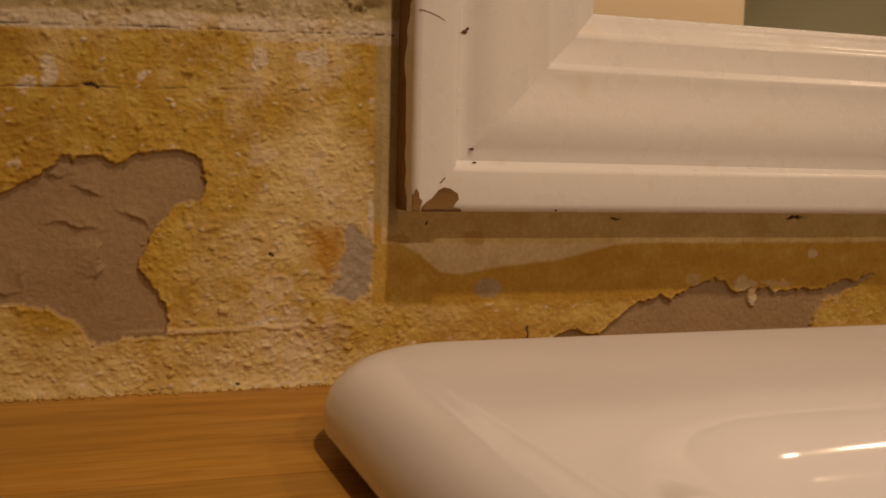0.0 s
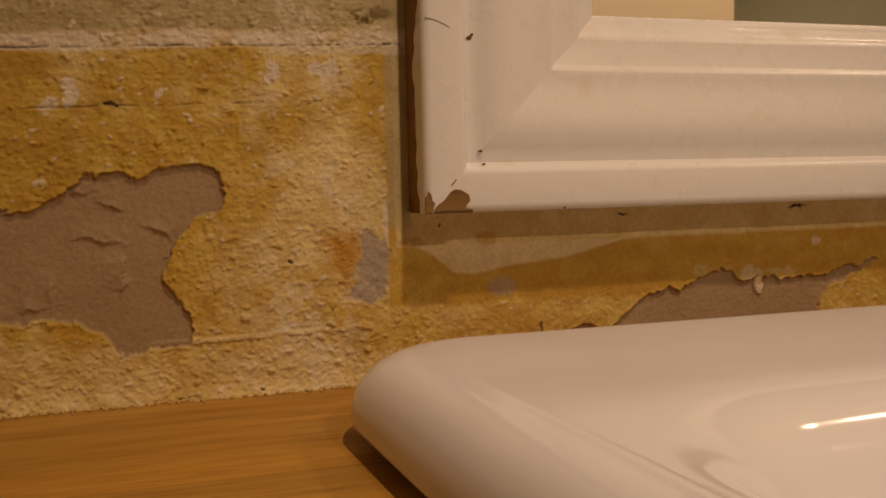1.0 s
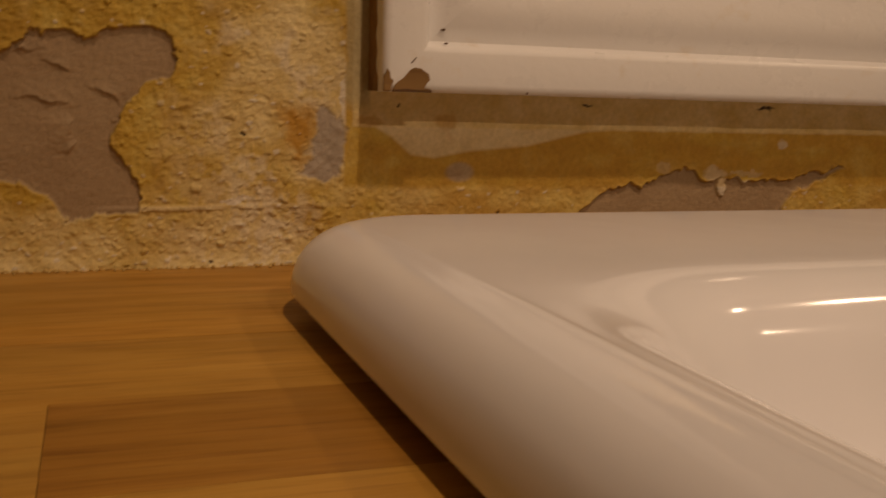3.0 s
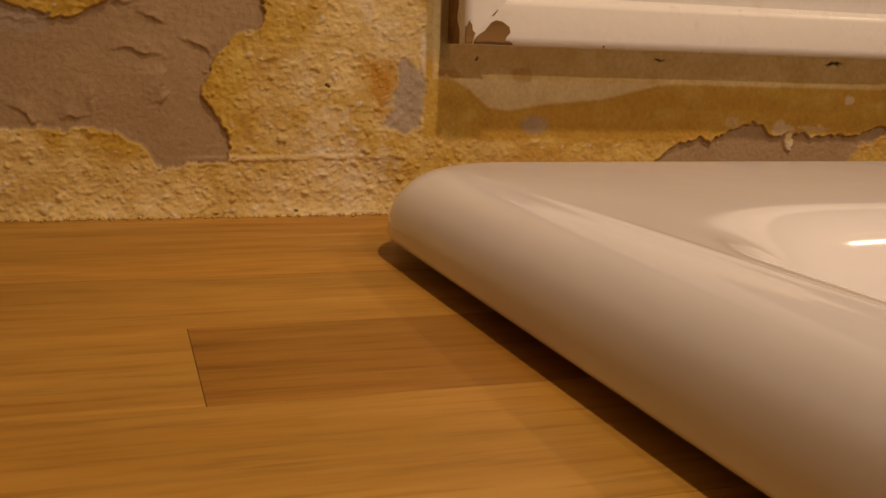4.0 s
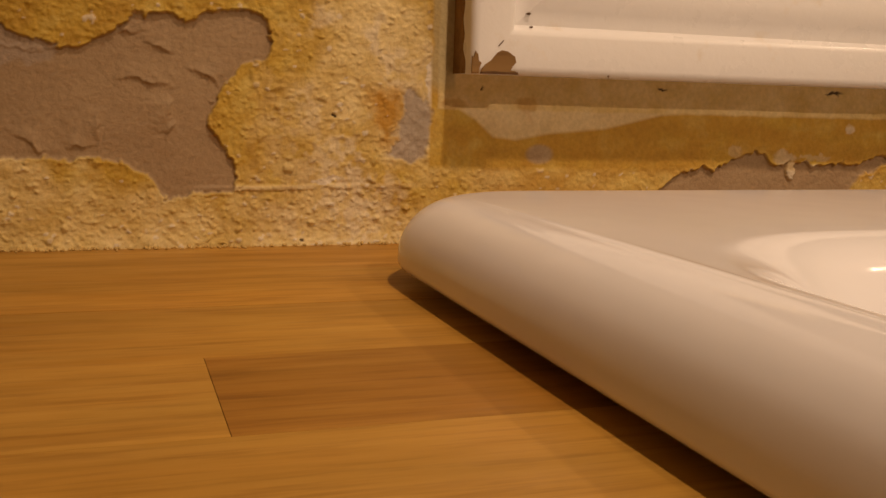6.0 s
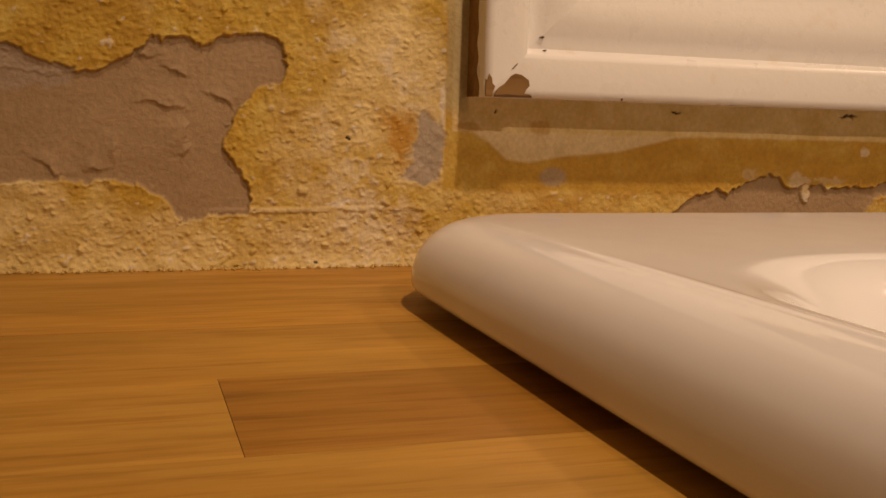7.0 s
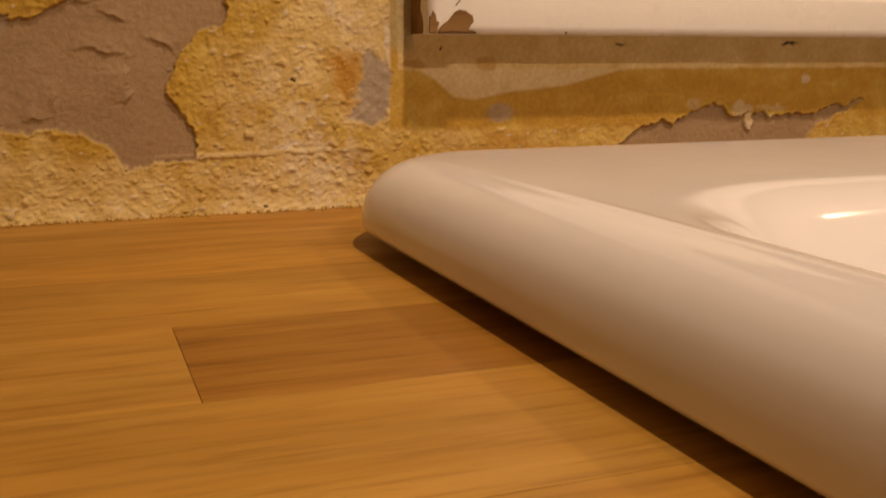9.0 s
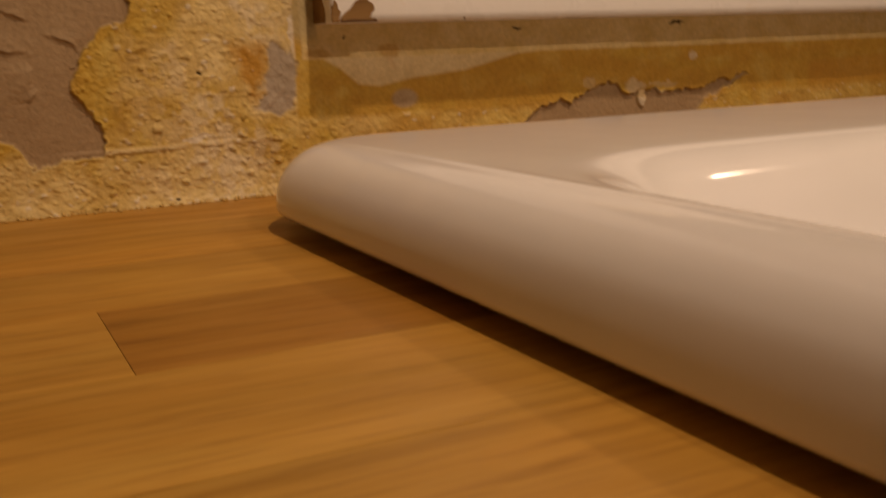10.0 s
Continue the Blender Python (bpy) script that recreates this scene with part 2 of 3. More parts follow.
def plaster_skin():
    gx0, gx1, gz0, gz1, s = -0.14, 0.35, 0.0, 0.130, 0.00034
    nx, nz = int((gx1 - gx0) / s) + 1, int((gz1 - gz0) / s) + 1
    X, Z = np.meshgrid(np.linspace(gx0, gx1, nx), np.linspace(gz0, gz1, nz))
    jx = (fbm(X, Z, 300, 5, 3) - 0.5) * 0.0032 + (fbm(X, Z, 90, 8, 2) - 0.5) * 0.002
    jz = (fbm(X, Z, 300, 11, 3) - 0.5) * 0.0032 + (fbm(X, Z, 90, 14, 2) - 0.5) * 0.002
    x, z = X + jx + (fbm(X, Z, 1000, 305, 2) - 0.5) * 0.0009, Z + jz + (fbm(X, Z, 1000, 311, 2) - 0.5) * 0.0009
    big_flake = [(-0.20, 0.050), (-0.084, 0.0545), (-0.0676, 0.0535), (-0.0591, 0.0566), (-0.0519, 0.0595), (-0.0459, 0.0647), (-0.037, 0.0649),
                 (-0.0334, 0.0629), (-0.0257, 0.0662), (-0.0157, 0.0673), (-0.0103, 0.0648), (-0.0085, 0.0592), (-0.0115, 0.0536),
                 (-0.0171, 0.0514), (-0.0211, 0.0468), (-0.0265, 0.0374), (-0.027, 0.0347), (-0.0230, 0.0300), (-0.0200, 0.0258),
                 (-0.0191, 0.0192), (-0.0199, 0.0172), (-0.0300, 0.0158), (-0.0394, 0.0145), (-0.0416, 0.0190), (-0.0461, 0.0222),
                 (-0.0566, 0.0247), (-0.0698, 0.0262), (-0.0771, 0.0240), (-0.0856, 0.0241), (-0.12, 0.0225), (-0.20, 0.024)]
    right_flake = [(0.098, 0.010), (0.1041, 0.0138), (0.1143, 0.0118), (0.1196, 0.0169), (0.1291, 0.0216), (0.1366, 0.0248), (0.141, 0.0222),
                   (0.1498, 0.0281), (0.1576, 0.0285), (0.1644, 0.0248), (0.1713, 0.0252), (0.1854, 0.0243), (0.1973, 0.0247), (0.2096, 0.0275),
                   (0.2218, 0.0288), (0.2096, 0.0234), (0.201, 0.0208), (0.1965, 0.0129), (0.195, 0.0), (0.098, 0.0)]
    grey_patch = [(0.0305, 0.043), (0.0339, 0.0446), (0.0391, 0.0423), (0.0402, 0.0358), (0.0372, 0.0256), (0.0316, 0.0242), (0.0250, 0.0278), (0.0292, 0.0329)]
    rust_patch = [(0.0190, 0.046), (0.0304, 0.0445), (0.0292, 0.0346), (0.026, 0.0297), (0.0216, 0.0367)]
    pale_band = [(0.0453, 0.0425), (0.0535, 0.0380), (0.0597, 0.0327), (0.0671, 0.0318), (0.0786, 0.0339), (0.0982, 0.0357), (0.1187, 0.0405), (0.15, 0.0425)]
    rust_block = [(0.2525, 0.0329), (0.30, 0.0355), (0.30, 0.0229), (0.2542, 0.0228)]
    d_big, d_right = poly_dist(x, z, big_flake), poly_dist(x, z, right_flake)
    d_grey = poly_dist(X + jx * 1.7, Z + jz * 1.7, grey_patch)
    flake = np.maximum(step(d_big, 0.0006), step(d_right, 0.0006))
    grey = 0.85 * step(d_grey, 0.0016)
    rust = step(poly_dist(X + jx * 2, Z + jz * 2, rust_patch), 0.006) * (1 - grey)
    rust = np.maximum(rust, 0.75 * step(poly_dist(X, Z, rust_block), 0.003))
    # the mirror's cast shadow put into the plaster: less cream, calmer relief, no specks
    smooth = step(X - 0.0388 - 0.0004 * fbm(X, Z, 200, 9), 0.001) * step(Z - 0.0228 - 0.0012 * (fbm(X, Z, 120, 4) - 0.5), 0.0016)
    line_z = 0.0985 + (X + 0.065) * 0.0295 + 0.0007 * (fbm(X, Z, 150, 31, 3) - 0.5)
    olive = step(Z - line_z - 0.0042 - 0.002 * (fbm(X, Z, 70, 90) - 0.5), 0.0012)
    white = step(Z - line_z + 0.0012 * vnoise(X, Z, 60, 3), 0.001) * (1 - olive) * (0.35 + 0.65 * step(fbm(X, Z, 120, 22) - 0.36, 0.2))
    crack = step(0.00022 - np.abs(Z - line_z), 0.0003) * step(fbm(X, Z * 0.2, 420, 41) - 0.43, 0.1) * (0.45 + 0.55 * step(fbm(X, Z * 0.2, 60, 45) - 0.45, 0.1))
    hair_z = 0.0823 + (X + 0.0662) * 0.0306 + 0.001 * (fbm(X, Z, 80, 51) - 0.5)
    hair = 0.8 * step(0.00020 - np.abs(Z - hair_z), 0.0003) * step(fbm(X, Z * 0.2, 110, 61) - 0.43, 0.1) * (X < 0.02)
    ledge_z = 0.0165 + (X + 0.03) * 0.02 + 0.0006 * (fbm(X, Z, 120, 43) - 0.5)
    ledge = step(0.0007 - np.abs(Z - ledge_z), 0.0005) * step(X + 0.042, 0.002) * step(0.03 - X, 0.02) * step(fbm(X, Z * 0.3, 90, 77) - 0.40, 0.15)
    # olive strip beside the mirror, widening its side shadow by colour
    olive = np.maximum(olive, 0.75 * step(X - 0.0385 - 0.0012 * fbm(X, Z, 150, 371, 3), 0.001) * step(0.0465 - X, 0.001) * step(Z - 0.047, 0.004))
    white = np.maximum(white, 0.7 * step(Z - line_z + 0.0022 + 0.001 * vnoise(X, Z, 200, 6), 0.001) * step(X - 0.004, 0.01) * (Z < line_z))
    slit = step(0.0003 - np.abs(X - 0.0891 - 0.0006 * (vnoise(X, Z, 700, 1) - 0.5)), 0.0003) * (Z < 0.0152)
    dark = np.maximum(np.maximum(crack, hair * 0.7), slit)
    cream = step(0.75 * fbm(X, Z, 24, 2, 4) + 0.25 * fbm(X, Z, 150, 19, 3) - 0.51 - 0.10 * np.clip((Z - 0.030) / 0.03, -1.2, 1.0) + 0.19 * np.clip(1.15 - np.abs(X - 0.012) / 0.030, 0, 1) - 0.05 * step(Z - 0.06, 0.03), 0.20)
    cream = np.clip(cream + 0.32 * np.exp(-((X - 0.012) / 0.022) ** 2) * step(0.062 - Z, 0.03) * step(fbm(X, Z, 60, 351, 4) - 0.40, 0.25), 0, 1)
    cream *= 1 - 0.75 * step(X - 0.060, 0.03)
    pale = step(poly_dist(X, Z, pale_band), 0.0010) * smooth
    # pale, faintly grey paint, cut to the outline of the mirror's nearer cast shadow
    border = step(X - 0.0412 - 0.0006 * vnoise(X, Z, 300, 5), 0.0008) * step(Z - 0.0408 - 0.0004 * vnoise(X, Z, 300, 7), 0.0008)
    pale = np.maximum(pale, border)
    cream = np.maximum(cream * (1 - 0.95 * smooth), pale)
    # orange tint that deepens the ochre inside the mirror's shadow outline
    rust = np.maximum(rust, 0.30 * smooth * (1 - pale) * step(fbm(X, Z, 60, 88, 3) - 0.45, 0.3))
    streaks = step(fbm(X * 0.35, Z, 130, 361, 4) - 0.52, 0.2) * step(X - 0.045, 0.02)
    rust = np.maximum(rust, 0.45 * streaks * (1 - pale))
    # scattered stone-like lumps of the plaster
    lumps = np.zeros_like(X)
    whites = np.zeros_like(X)
    rng = np.random.RandomState(3)
    ragged = fbm(X, Z, 900, 71, 3) - 0.5
    for k in range(11000):
        cx, cz = rng.uniform(gx0, gx1), rng.uniform(gz0, gz1) if k > 1300 else abs(rng.normal(0, 0.010))
        r = rng.uniform(0.00038, 0.00078) * (1.8 if rng.rand() < 0.05 else 1)
        i0, i1 = max(0, int((cx - gx0 - 2 * r) / s)), min(nx, int((cx - gx0 + 2 * r) / s) + 2)
        k0, k1 = max(0, int((cz - 2 * r) / s)), min(nz, int((cz + 2 * r) / s) + 2)
        if i1 <= i0 or k1 <= k0:
            continue
        a, el = rng.normal(0, 0.5), rng.uniform(0.32, 0.85)
        r *= 1.3
        ux, uz = X[k0:k1, i0:i1] - cx, Z[k0:k1, i0:i1] - cz
        p, q = ux * np.cos(a) + uz * np.sin(a), (uz * np.cos(a) - ux * np.sin(a)) / el
        m = np.sqrt(p * p + q * q) / r + 1.5 * ragged[k0:k1, i0:i1]
        h = np.clip((1.0 - m) * rng.uniform(1.0, 2.2), 0, 1)
        lumps[k0:k1, i0:i1] = np.maximum(lumps[k0:k1, i0:i1], h * r * rng.uniform(0.15, 0.56))
        if rng.rand() < 0.11:
            whites[k0:k1, i0:i1] = np.maximum(whites[k0:k1, i0:i1], np.clip(h * 2, 0, 1) * rng.uniform(0.4, 0.9))
    # bare specks: worn spots of white filler
    for cx, cz, rx, rz in [(0.0204, 0.0939, 0.0042, 0.0024), (-0.0249, 0.087, 0.0022, 0.0011), (-0.0543, 0.0838, 0.0024, 0.0015),
                           (-0.0489, 0.0869, 0.002, 0.0036), (0.0051, 0.0937, 0.002, 0.003), (0.0394, 0.0500, 0.0012, 0.010), (0.1713, 0.0215, 0.0022, 0.0032), (0.0070, 0.0195, 0.004, 0.001)]:
        e = 1.0 - np.sqrt(((x - cx) / rx) ** 2 + ((z - cz) / rz) ** 2)
        whites = np.maximum(whites, step(e, 0.14) * 0.95)
    for cx, cz, rx, rz in [(-0.0385, 0.0836, 0.0018, 0.0006), (0.0095, 0.038, 0.0008, 0.0006), (0.0, 0.0018, 0.0005, 0.0005), (0.0562, 0.0473, 0.0006, 0.0006), (0.1185, 0.0485, 0.002, 0.0004), (0.187, 0.0492, 0.004, 0.0006)]:
        dark = np.maximum(dark, step(1.0 - np.sqrt(((x - cx) / rx) ** 2 + ((z - cz) / rz) ** 2), 0.5))
    pit = np.exp(-(((X - 0.035) / 0.006) ** 2 + ((Z - 0.109) / 0.002) ** 2)) * step(fbm(X, Z, 500, 13, 2) - 0.4, 0.2)
    drip = step(1.0 - np.sqrt(((x - 0.1713) / 0.0016) ** 2 + ((z - 0.0222) / 0.0030) ** 2), 0.4)
    flake = flake * (1 - drip)
    worn = step(fbm(X, Z, 75, 133, 4) - 0.56, 0.10) * step(fbm(X, Z, 420, 139, 3) - 0.45, 0.25) * np.clip(1.1 - np.abs(X - 0.016) / 0.03, 0, 1)
    whites = np.maximum(whites, 0.55 * worn)
    keep = (1 - flake) * (1 - grey)
    scrap = 0.45 * step(poly_dist(x, z, [(-0.15, 0.060), (-0.0842, 0.0606), (-0.0787, 0.0594), (-0.0746, 0.0563), (-0.0664, 0.0555), (-0.0662, 0.051), (-0.0733, 0.050), (-0.0761, 0.0514), (-0.0845, 0.0488), (-0.15, 0.048)]), 0.0012)
    flake = np.maximum(flake, step(scrap - 0.2, 0.1))
    grey = np.maximum(grey, scrap)
    stain = 0.65 * step(1.0 - np.sqrt(((X - 0.0756) / 0.0045) ** 2 + ((Z - 0.0274) / 0.003) ** 2), 0.35)
    for cx, cz, rx, rz, w in ((0.0715, 0.0431, 0.0028, 0.0026, 0.55), (0.0722, 0.0395, 0.0007, 0.0022, 0.35), (0.047, 0.0425, 0.0045, 0.0022, 0.5)):
        rust = np.maximum(rust, w * step(1.0 - np.sqrt(((x - cx) / rx) ** 2 + ((z - cz) / rz) ** 2), 0.35))
    grey = np.maximum(np.maximum(grey, stain), 0.06 * border)
    white = np.clip(np.maximum(white, whites * (1 - smooth)) * keep, 0, 1)
    for cx, cz, rx, rz, w in ((0.168, 0.0272, 0.004, 0.0022, 0.55), (0.178, 0.0246, 0.004, 0.0007, 0.8), (0.195, 0.0367, 0.0014, 0.0015, 0.7), (0.180, 0.0272, 0.007, 0.0010, 0.35), (0.148, 0.0292, 0.003, 0.0016, 0.3)):
        white = np.maximum(white, w * step(1.0 - np.sqrt(((x - cx) / rx) ** 2 + ((z - cz) / rz) ** 2), 0.4))
    white = np.maximum(white, np.maximum(0.5 * drip, 0.35 * pale * (1 - border)))
    out = 0.0009 * (fbm(X, Z, 22, 101, 3) - 0.5) + (0.0008 * (fbm(X, Z, 120, 103, 2) - 0.5) + 0.0006 * (fbm(X, Z, 500, 107, 3) - 0.5)) * (1 - 0.8 * smooth) * (1 - 0.6 * flake)
    calm = 1 - 0.6 * step(X - 0.052, 0.02) * step(0.07 - Z, 0.02)
    out += (lumps + 0.0007 * np.abs(fbm(X, Z * 1.6, 420, 233, 3) - 0.5)) * keep * (1 - 0.85 * smooth) * calm
    skin = 0.0011 * (1 - flake) - 0.0003 * step(d_grey, 0.0012)
    lip = np.exp(-((np.minimum(np.abs(d_big), np.abs(d_right)) / 0.0008) ** 2)) * keep * 0.0003
    scars = np.zeros_like(X)
    for cx, cz, ang, ln in [(-0.043, 0.0462, -0.12, 0.010), (-0.0375, 0.0385, 1.35, 0.004), (-0.0560, 0.034, 1.45, 0.006), (-0.0395, 0.0562, -0.55, 0.006), (-0.0263, 0.0485, -0.45, 0.006), (-0.073, 0.0285, -0.45, 0.006), (-0.037, 0.0335, 0.9, 0.003), (-0.061, 0.0285, 0.1, 0.004), (-0.048, 0.0600, 0.15, 0.006), (-0.0245, 0.0400, -0.9, 0.004)]:
        p = (x - cx) * math.cos(ang) + (z - cz) * math.sin(ang)
        q = (z - cz) * math.cos(ang) - (x - cx) * math.sin(ang) + 6 * p * p
        scars += np.clip(1 - np.abs(p) / ln, 0, 1) * np.where(q > 0, np.exp(-np.abs(q) / 0.0030), np.exp(-np.abs(q) / 0.00035)) * 0.0011
    out += skin + lip + scars * step(d_big - 0.001, 0.001)
    out -= 0.0006 * dark * keep + 0.0022 * pit
    out += 0.0004 * ledge
    white = np.maximum(white, 0.35 * ledge)
    foot = np.clip(1 - Z / 0.004, 0, 1)
    out += foot * 0.0016 * fbm(X, Z, 200, 205, 3)
    Y = -out
    verts = np.stack([X, Y, Z], -1).reshape(-1, 3)
    idx = np.arange(nx * nz).reshape(nz, nx)
    quads = np.stack([idx[:-1, :-1], idx[:-1, 1:], idx[1:, 1:], idx[1:, :-1]], -1).reshape(-1, 4)
    cxy = verts[quads].mean(1)
    hidden = (cxy[:, 0] > 0.06) & (cxy[:, 2] > 0.066)
    quads = quads[~hidden]
    me = bpy.data.meshes.new("plaster_coat")
    me.vertices.add(len(verts))
    me.vertices.foreach_set("co", verts.ravel())
    me.loops.add(quads.size)
    me.loops.foreach_set("vertex_index", quads.ravel().astype(np.int32))
    me.polygons.add(len(quads))
    me.polygons.foreach_set("loop_start", np.arange(0, quads.size, 4, dtype=np.int32))
    me.polygons.foreach_set("use_smooth", np.ones(len(quads), bool))
    me.update()
    me.validate()
    for name, arr in (("flake", flake), ("grey", grey), ("rust", rust), ("olive", olive), ("white", white), ("dark", dark), ("cream", cream)):
        at = me.attributes.new(name, "FLOAT", "POINT")
        at.data.foreach_set("value", np.clip(arr, 0, 1).ravel().astype(np.float32))
    me.materials.append(PLASTER)
    ob = new("plaster_coat", me)
    ob.parent = WALL
    ob["label"] = "flaking ochre plaster with bare brown patches"


plaster_skin()


# ---- crumbs of plaster along the foot of the wall ----
def crumbs():
    rng = random.Random(21)
    bm = bmesh.new()
    for k in range(330):
        x = rng.uniform(-0.13, 0.05)
        y = -0.0012 - abs(rng.gauss(0, 0.0016))
        r = rng.uniform(0.00025, 0.0008)
        m = Matrix.Translation((x, y, r * 0.45)) @ Euler([rng.uniform(0, 3) for i in range(3)]).to_matrix().to_4x4() @ Matrix.Diagonal((r, r * rng.uniform(0.5, 1.0), r * rng.uniform(0.4, 0.9), 1))
        bmesh.ops.create_icosphere(bm, subdivisions=1, radius=1.0, matrix=m)
    for v in bm.verts:
        v.co.z = max(v.co.z, 0.00008)
    ob = part("plaster_crumbs", bm, CRUMB)
    tagged(ob, "loose ochre plaster crumbs on the worktop by the wall", "crumbs", kind="stuff")


crumbs()


# ---- basin ----
def ring(x0, x1, y0, y1, r, z, n=14, m=10):
    """A rounded rectangle at height z, with m points along each side."""
    pts = []
    for cx, cy, a0, nxt in ((x1 - r, y1 - r, 0, (x0 + r, y1)), (x0 + r, y1 - r, 90, (x0, y0 + r)), (x0 + r, y0 + r, 180, (x1 - r, y0)), (x1 - r, y0 + r, 270, (x1, y1 - r))):
        for k in range(n + 1):
            a = radians(a0 + 90 * k / n)
            pts.append((cx + r * math.cos(a), cy + r * math.sin(a), z))
        lx, ly, _ = pts[-1]
        for k in range(1, m):
            pts.append((lx + (nxt[0] - lx) * k / m, ly + (nxt[1] - ly) * k / m, z))
    return pts


def basin():
    ox0, ox1, oy0, oy1, orad = 0.0105, 0.47, -0.46, -0.0388, 0.033
    bx0, bx1, by0, by1, brad = 0.0360, 0.445, -0.43, -0.1342, 0.044
    zb, top, rx = 0.0064, 0.0215, 0.0160
    rz = top - zb
    rings = [ring(ox0 + d, ox1 - d, oy0 + d, oy1 - d, max(orad - d, 0.004), z) for d, z in ((0.0240, 0.0), (0.0235, 0.0034), (0.0100, 0.0036), (0.0040, 0.0036), (0.0025, 0.0038), (0.0012, 0.0043), (0.0005, 0.0050), (0.0001, 0.0058))]
    for k in range(19):
        a = radians(5 * k)
        d, z = rx - rx * math.cos(a) ** 0.92, zb + rz * math.sin(a) ** 0.95
        rings.append(ring(ox0 + d, ox1 - d, oy0 + d, oy1 - d, orad - d * 0.7, z))
    for k in range(1, 12):
        t = k / 12
        q = [a + (b - a) * t for a, b in ((ox0 + rx, bx0 - 0.005), (ox1 - rx, bx1 + 0.005), (oy0 + rx, by0 - 0.005), (oy1 - rx, by1 + 0.005))]
        rings.append(ring(*q, orad - rx * 0.7 + (brad + 0.005 - orad + rx * 0.7) * t, top + 0.0012 * t * (1 - t)))
    rim = 0.022
    steep = radians(66)
    for k in range(0, 15):
        a = steep * k / 14
        d = -0.005 + rim * math.sin(a)
        rings.append(ring(bx0 + d, bx1 - d, by0 + d, by1 - d, brad - d, top - rim * (1 - math.cos(a))))
    top, d = top - rim * (1 - math.cos(steep)) - 0.004 * math.sin(steep), d + 0.004 * math.cos(steep)
    hollow = 0.045
    for k in range(0, 17):
        a = steep * (1 - 0.96 * k / 16)
        e, z = d + hollow * (math.sin(steep) - math.sin(a)), top - hollow * (math.cos(a) - math.cos(steep))
        rings.append(ring(bx0 + e, bx1 - e, by0 + e, by1 - e, max(brad - e, 0.02), z))
    for k in range(1, 7):
        q = e + 0.07 * k / 6
        rings.append(ring(bx0 + q, bx1 - q, by0 + q, by1 - q, 0.02, z - 0.003 * k / 6))
    top = z
    def sag(x, y, z):
        """The under-lip of the left side dips a little towards the front."""
        k = min(max((-y - 0.06) / 0.15, 0.0), 1.2) * min(max((0.040 - x) / 0.014, 0.0), 1.0)
        return x + 0.0030 * k, y, z * (1 - 0.24 * k * min(max((0.014 - z) / 0.010, 0.0), 1.0))
    bm = bmesh.new()
    vr = [[bm.verts.new(sag(*p)) for p in r] for r in rings]
    n = len(vr[0])
    for a, b in zip(vr, vr[1:]):
        for i in range(n):
            bm.faces.new((a[i], a[(i + 1) % n], b[(i + 1) % n], b[i]))
    bm.faces.new(vr[-1])
    ob = part("basin", bm, CERAMIC, None, "", True)
    tagged(ob, "white glazed ceramic basin with rounded rim on oak worktop", "basin")
    bm = bmesh.new()
    bmesh.ops.create_cone(bm, cap_ends=True, segments=32, radius1=0.022, radius2=0.020, depth=0.004, matrix=Matrix.Translation((0.24, -0.28, top - 0.0015)))
    part("drain", bm, CHROME, ob, "round chrome drain", False)


basin()


# ---- crumpled tissue on the worktop ----
def tissue():
    bm = bmesh.new()
    bmesh.ops.create_icosphere(bm, subdivisions=5, radius=1.0)
    for v in bm.verts:
        p = v.co.copy()
        fold = 0.80 + 0.22 * noise.noise(p * 2.3) + 0.10 * noise.noise(p * 6.0)
        v.co = Vector((-0.0835 + 0.028 * p.x * fold, -0.2165 + 0.025 * p.y * fold, max(0.0002, 0.002 + 0.005 * p.z * fold)))
    tagged(part("tissue", bm, PAPER, None, "", True), "small crumpled white paper tissue lying on the worktop", "tissue")


tissue()


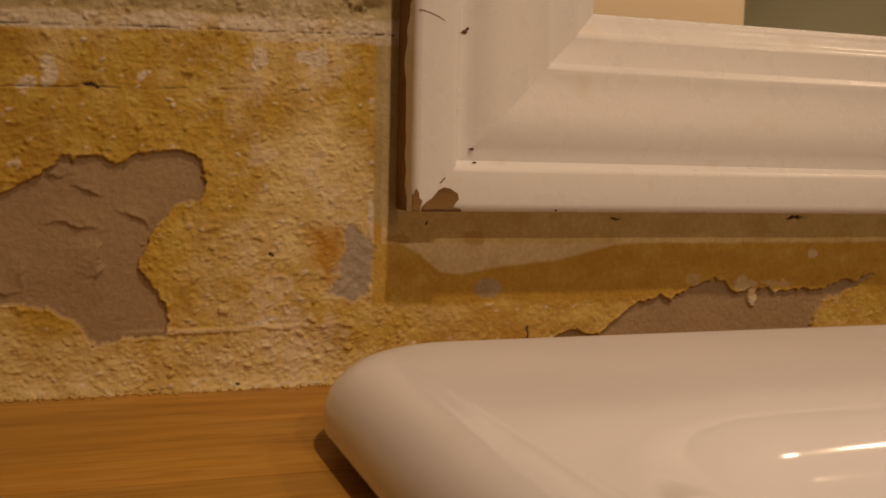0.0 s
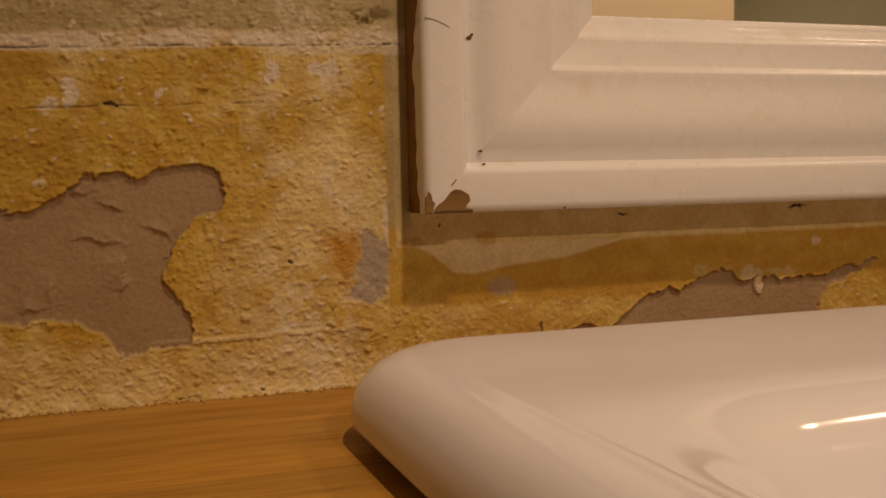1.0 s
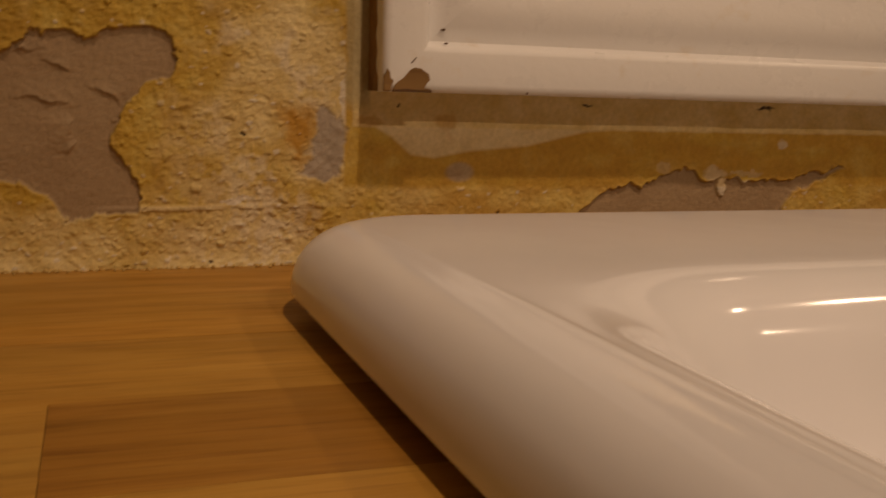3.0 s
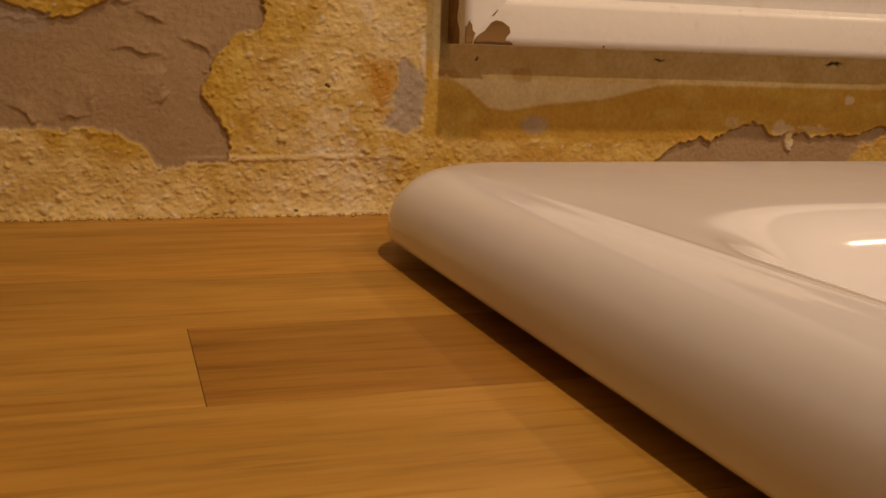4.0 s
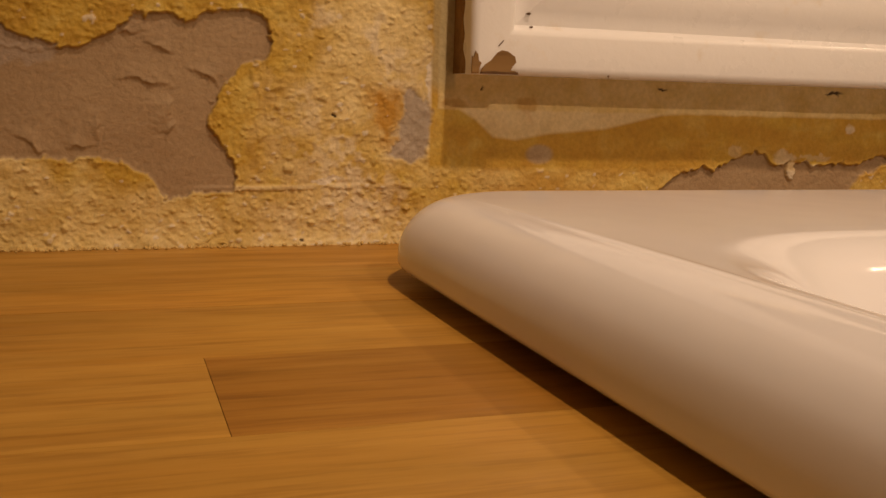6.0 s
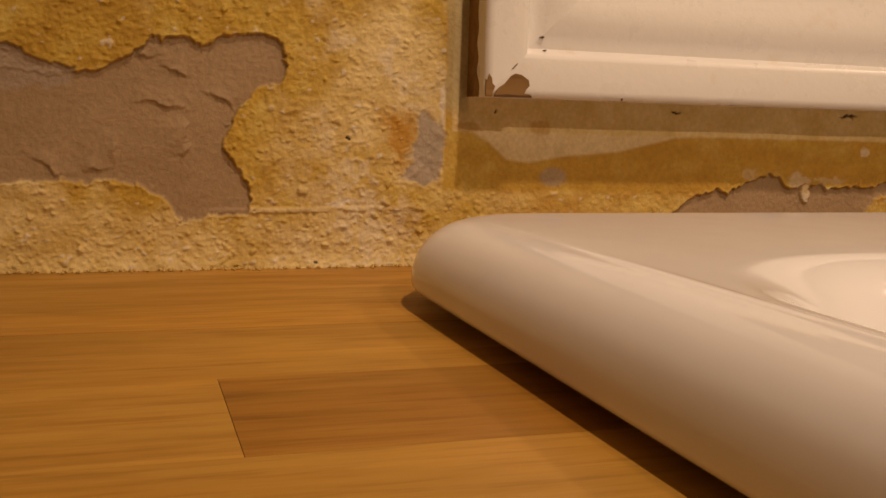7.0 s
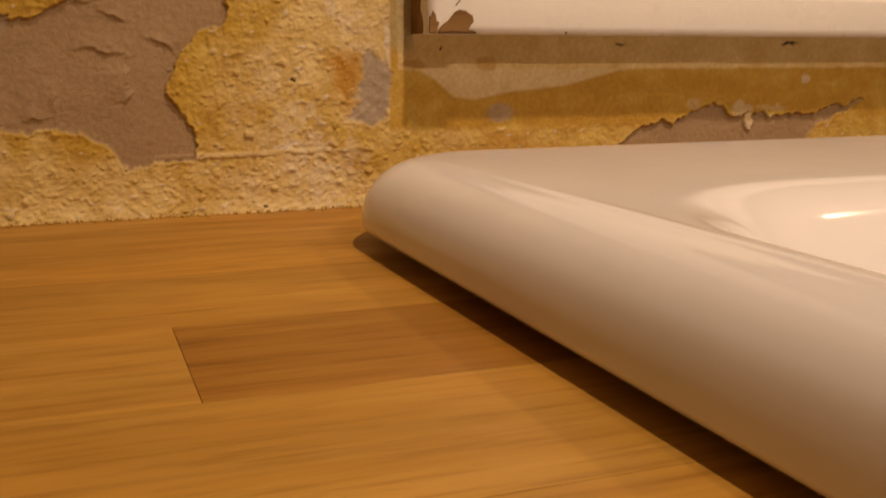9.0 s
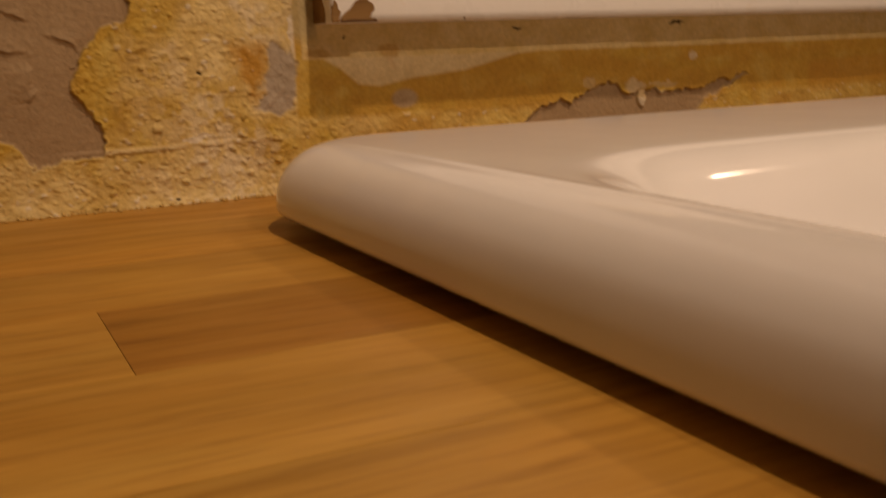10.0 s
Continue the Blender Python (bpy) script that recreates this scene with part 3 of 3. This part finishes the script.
# ---- moulded mirror frame ----
def mirror():
    root = new("wall_mirror")
    tagged(root, "white painted moulded wooden mirror frame with chipped corner", "mirror")
    ax0, ax1, az0, az1 = 0.0461, 0.62, 0.0515, 0.80
    prof = [(0.0, 0.0), (0.0, 0.0140), (0.0004, 0.0152), (0.0012, 0.0160), (0.0026, 0.0163), (0.0112, 0.0163), (0.0124, 0.0161), (0.0132, 0.0153), (0.0137, 0.0134), (0.0146, 0.0124),
            (0.0165, 0.0126), (0.0190, 0.0138), (0.0220, 0.0147), (0.0250, 0.0149), (0.0285, 0.0145), (0.0320, 0.0137), (0.0360, 0.0128), (0.0400, 0.0123),
            (0.0416, 0.0125), (0.0425, 0.0122), (0.0434, 0.0108), (0.0442, 0.0103), (0.0515, 0.0101), (0.0527, 0.0098), (0.0536, 0.0084), (0.0546, 0.0074), (0.0580, 0.0060),
            (0.0592, 0.0058), (0.0600, 0.0046), (0.0600, 0.0)]
    def corner(k, d):
        return ((ax0 + d, az0 + d), (ax1 - d, az0 + d), (ax1 - d, az1 - d), (ax0 + d, az1 - d))[k % 4]
    names = ("bottom_rail", "side_rail", "top_rail", "side_rail")
    for k in range(4):
        bm = bmesh.new()
        cols = []
        for d, t in prof:
            (p, q), (u, v) = corner(k, d), corner(k + 1, d)
            line = []
            for i in range(41):
                f = i / 40
                line.append(bm.verts.new((p + (u - p) * f, -t if t else -0.0006, q + (v - q) * f)))
            cols.append(line)
        for a, b in zip(cols, cols[1:]):
            for i in range(40):
                bm.faces.new((a[i], a[i + 1], b[i + 1], b[i]))
        ob = part(names[k], bm, WHITE, root, "", True)
        mod = ob.modifiers.new("edges", "EDGE_SPLIT")
        mod.split_angle = radians(50)
    def scab(name, pts, y, label, mat=BARE):
        """A thin flat patch with a bevelled worn edge, on the front of the moulding."""
        bm = bmesh.new()
        lo = [bm.verts.new((x, y + 0.0002, z)) for x, z in pts]
        cx, cz = sum(p[0] for p in pts) / len(pts), sum(p[1] for p in pts) / len(pts)
        hi = [bm.verts.new((cx + (x - cx) * 0.93, y - 0.0002, cz + (z - cz) * 0.93)) for x, z in pts]
        bm.faces.new(hi)
        for i in range(len(pts)):
            j = (i + 1) % len(pts)
            bm.faces.new((lo[i], lo[j], hi[j], hi[i]))
        part(name, bm, mat, root, label)
    front = -0.0163
    bare = "bare brown wood where paint chipped off"
    scab("bare_chip", [(0.0488, 0.0516), (0.0495, 0.0532), (0.0501, 0.0542), (0.0519, 0.0554), (0.0539, 0.0578), (0.0554, 0.0586), (0.0574, 0.0583), (0.0598, 0.0568), (0.0602, 0.0551), (0.0591, 0.0539), (0.0584, 0.0526), (0.0604, 0.0523), (0.0608, 0.0516)], front, bare)
    scab("bare_chip", [(0.0462, 0.0516), (0.0462, 0.0566), (0.0466, 0.0559), (0.0473, 0.0581), (0.0481, 0.0571), (0.0484, 0.0553), (0.0493, 0.0546), (0.0487, 0.0532), (0.0484, 0.0516)], front, bare)
    scab("paint_crack", [(0.0470, 0.10745), (0.0500, 0.10675), (0.0530, 0.10565), (0.0548, 0.10470), (0.0530, 0.10571), (0.0500, 0.10681)], front, "fine crack in the paint", NICK)
    scab("bare_chip", [(0.0488, 0.05155), (0.0489, 0.0521), (0.0530, 0.0524), (0.0570, 0.0522), (0.0606, 0.0523), (0.0609, 0.05155)], front - 0.0003, "dark stained wood along the chipped edge", NICK)
    scab("mitre_crack", [(0.0541, 0.0596), (0.0545, 0.0596), (0.0560, 0.0613), (0.0558, 0.0614)], front, "fine open crack along the mitre", NICK)
    for x, z, w, h in ((0.0617, 0.1022, 0.0010, 0.0010), (0.0626, 0.1032, 0.0006, 0.0007), (0.0907, 0.0522, 0.0004, 0.0012), (0.0644, 0.0693, 0.0009, 0.0005), (0.0653, 0.0655, 0.0007, 0.0004)):
        d = z - 0.0515 if x > 0.07 else x - 0.0461
        yy = -float(np.interp(d, [p[0] for p in prof[1:-1]], [p[1] for p in prof[1:-1]]))
        scab("paint_nick", [(x - w, z), (x - w * 0.4, z + h * 0.7), (x + w * 0.5, z + h), (x + w, z + h * 0.2), (x + w * 0.3, z - h * 0.5)], yy, "small dark nick in the paint", NICK)
    # worn side of the moulding, bare at the back
    bm = bmesh.new()
    rng = random.Random(8)
    lines = []
    for i in range(140):
        z = 0.0515 + 0.20 * i / 139
        edge = -0.0092 - 0.0045 * (noise.noise((z * 45, 0.3, 0.1)) + 0.5 * noise.noise((z * 200, 2.3, 0.1)))
        lines.append((bm.verts.new((0.04585, -0.0012, z)), bm.verts.new((0.04585, edge, z)), bm.verts.new((0.0462, edge - 0.0002, z))))
    for a, b in zip(lines, lines[1:]):
        bm.faces.new((a[0], a[1], b[1], b[0]))
        bm.faces.new((a[1], a[2], b[2], b[1]))
    part("bare_side", bm, BARE, root, "bare dark-stained wood on the worn side")
    part("pane", box_bm(0.1005, 0.5655, -0.0032, 0.0025, 0.1058, 0.7455), MIRROR, root, "clear mirror glass")


mirror()

# ---- things that the mirror shows ----
cup = new("tall_cupboard")
tagged(cup, "tall cream painted cupboard standing on the floor", "cupboard")
part("body", box_bm(0.45, 0.80, -1.32, -0.93, Z0, 0.62, 0.004), CREAM, cup)
part("door", box_bm(0.453, 0.797, -0.928, -0.91, Z0 + 0.05, 0.615, 0.004), CREAM, cup)
part("handle", box_bm(0.50, 0.51, -0.91, -0.89, 0.30, 0.42, 0.003), CHROME, cup, "slim metal handle")


def downlight(x, y):
    ob = new("ceiling_spot")
    tagged(ob, "small round ceiling spot lamp with metal rim", "lamp", "ceiling spots")
    bm = bmesh.new()
    n = 32
    prev = None
    for r, z in ((0.030, 0.0), (0.042, 0.0), (0.043, -0.006), (0.036, -0.009), (0.031, -0.004)):
        cur = [bm.verts.new((x + r * math.cos(2 * math.pi * i / n), y + r * math.sin(2 * math.pi * i / n), CEILING_Z + z)) for i in range(n)]
        if prev:
            for i in range(n):
                bm.faces.new((prev[i], prev[(i + 1) % n], cur[(i + 1) % n], cur[i]))
        prev = cur
    part("rim", bm, CHROME, ob, "", True)


# a fixture for each lamp, the added fifth included
for row in LAMPS:
    downlight(row[0], row[1])
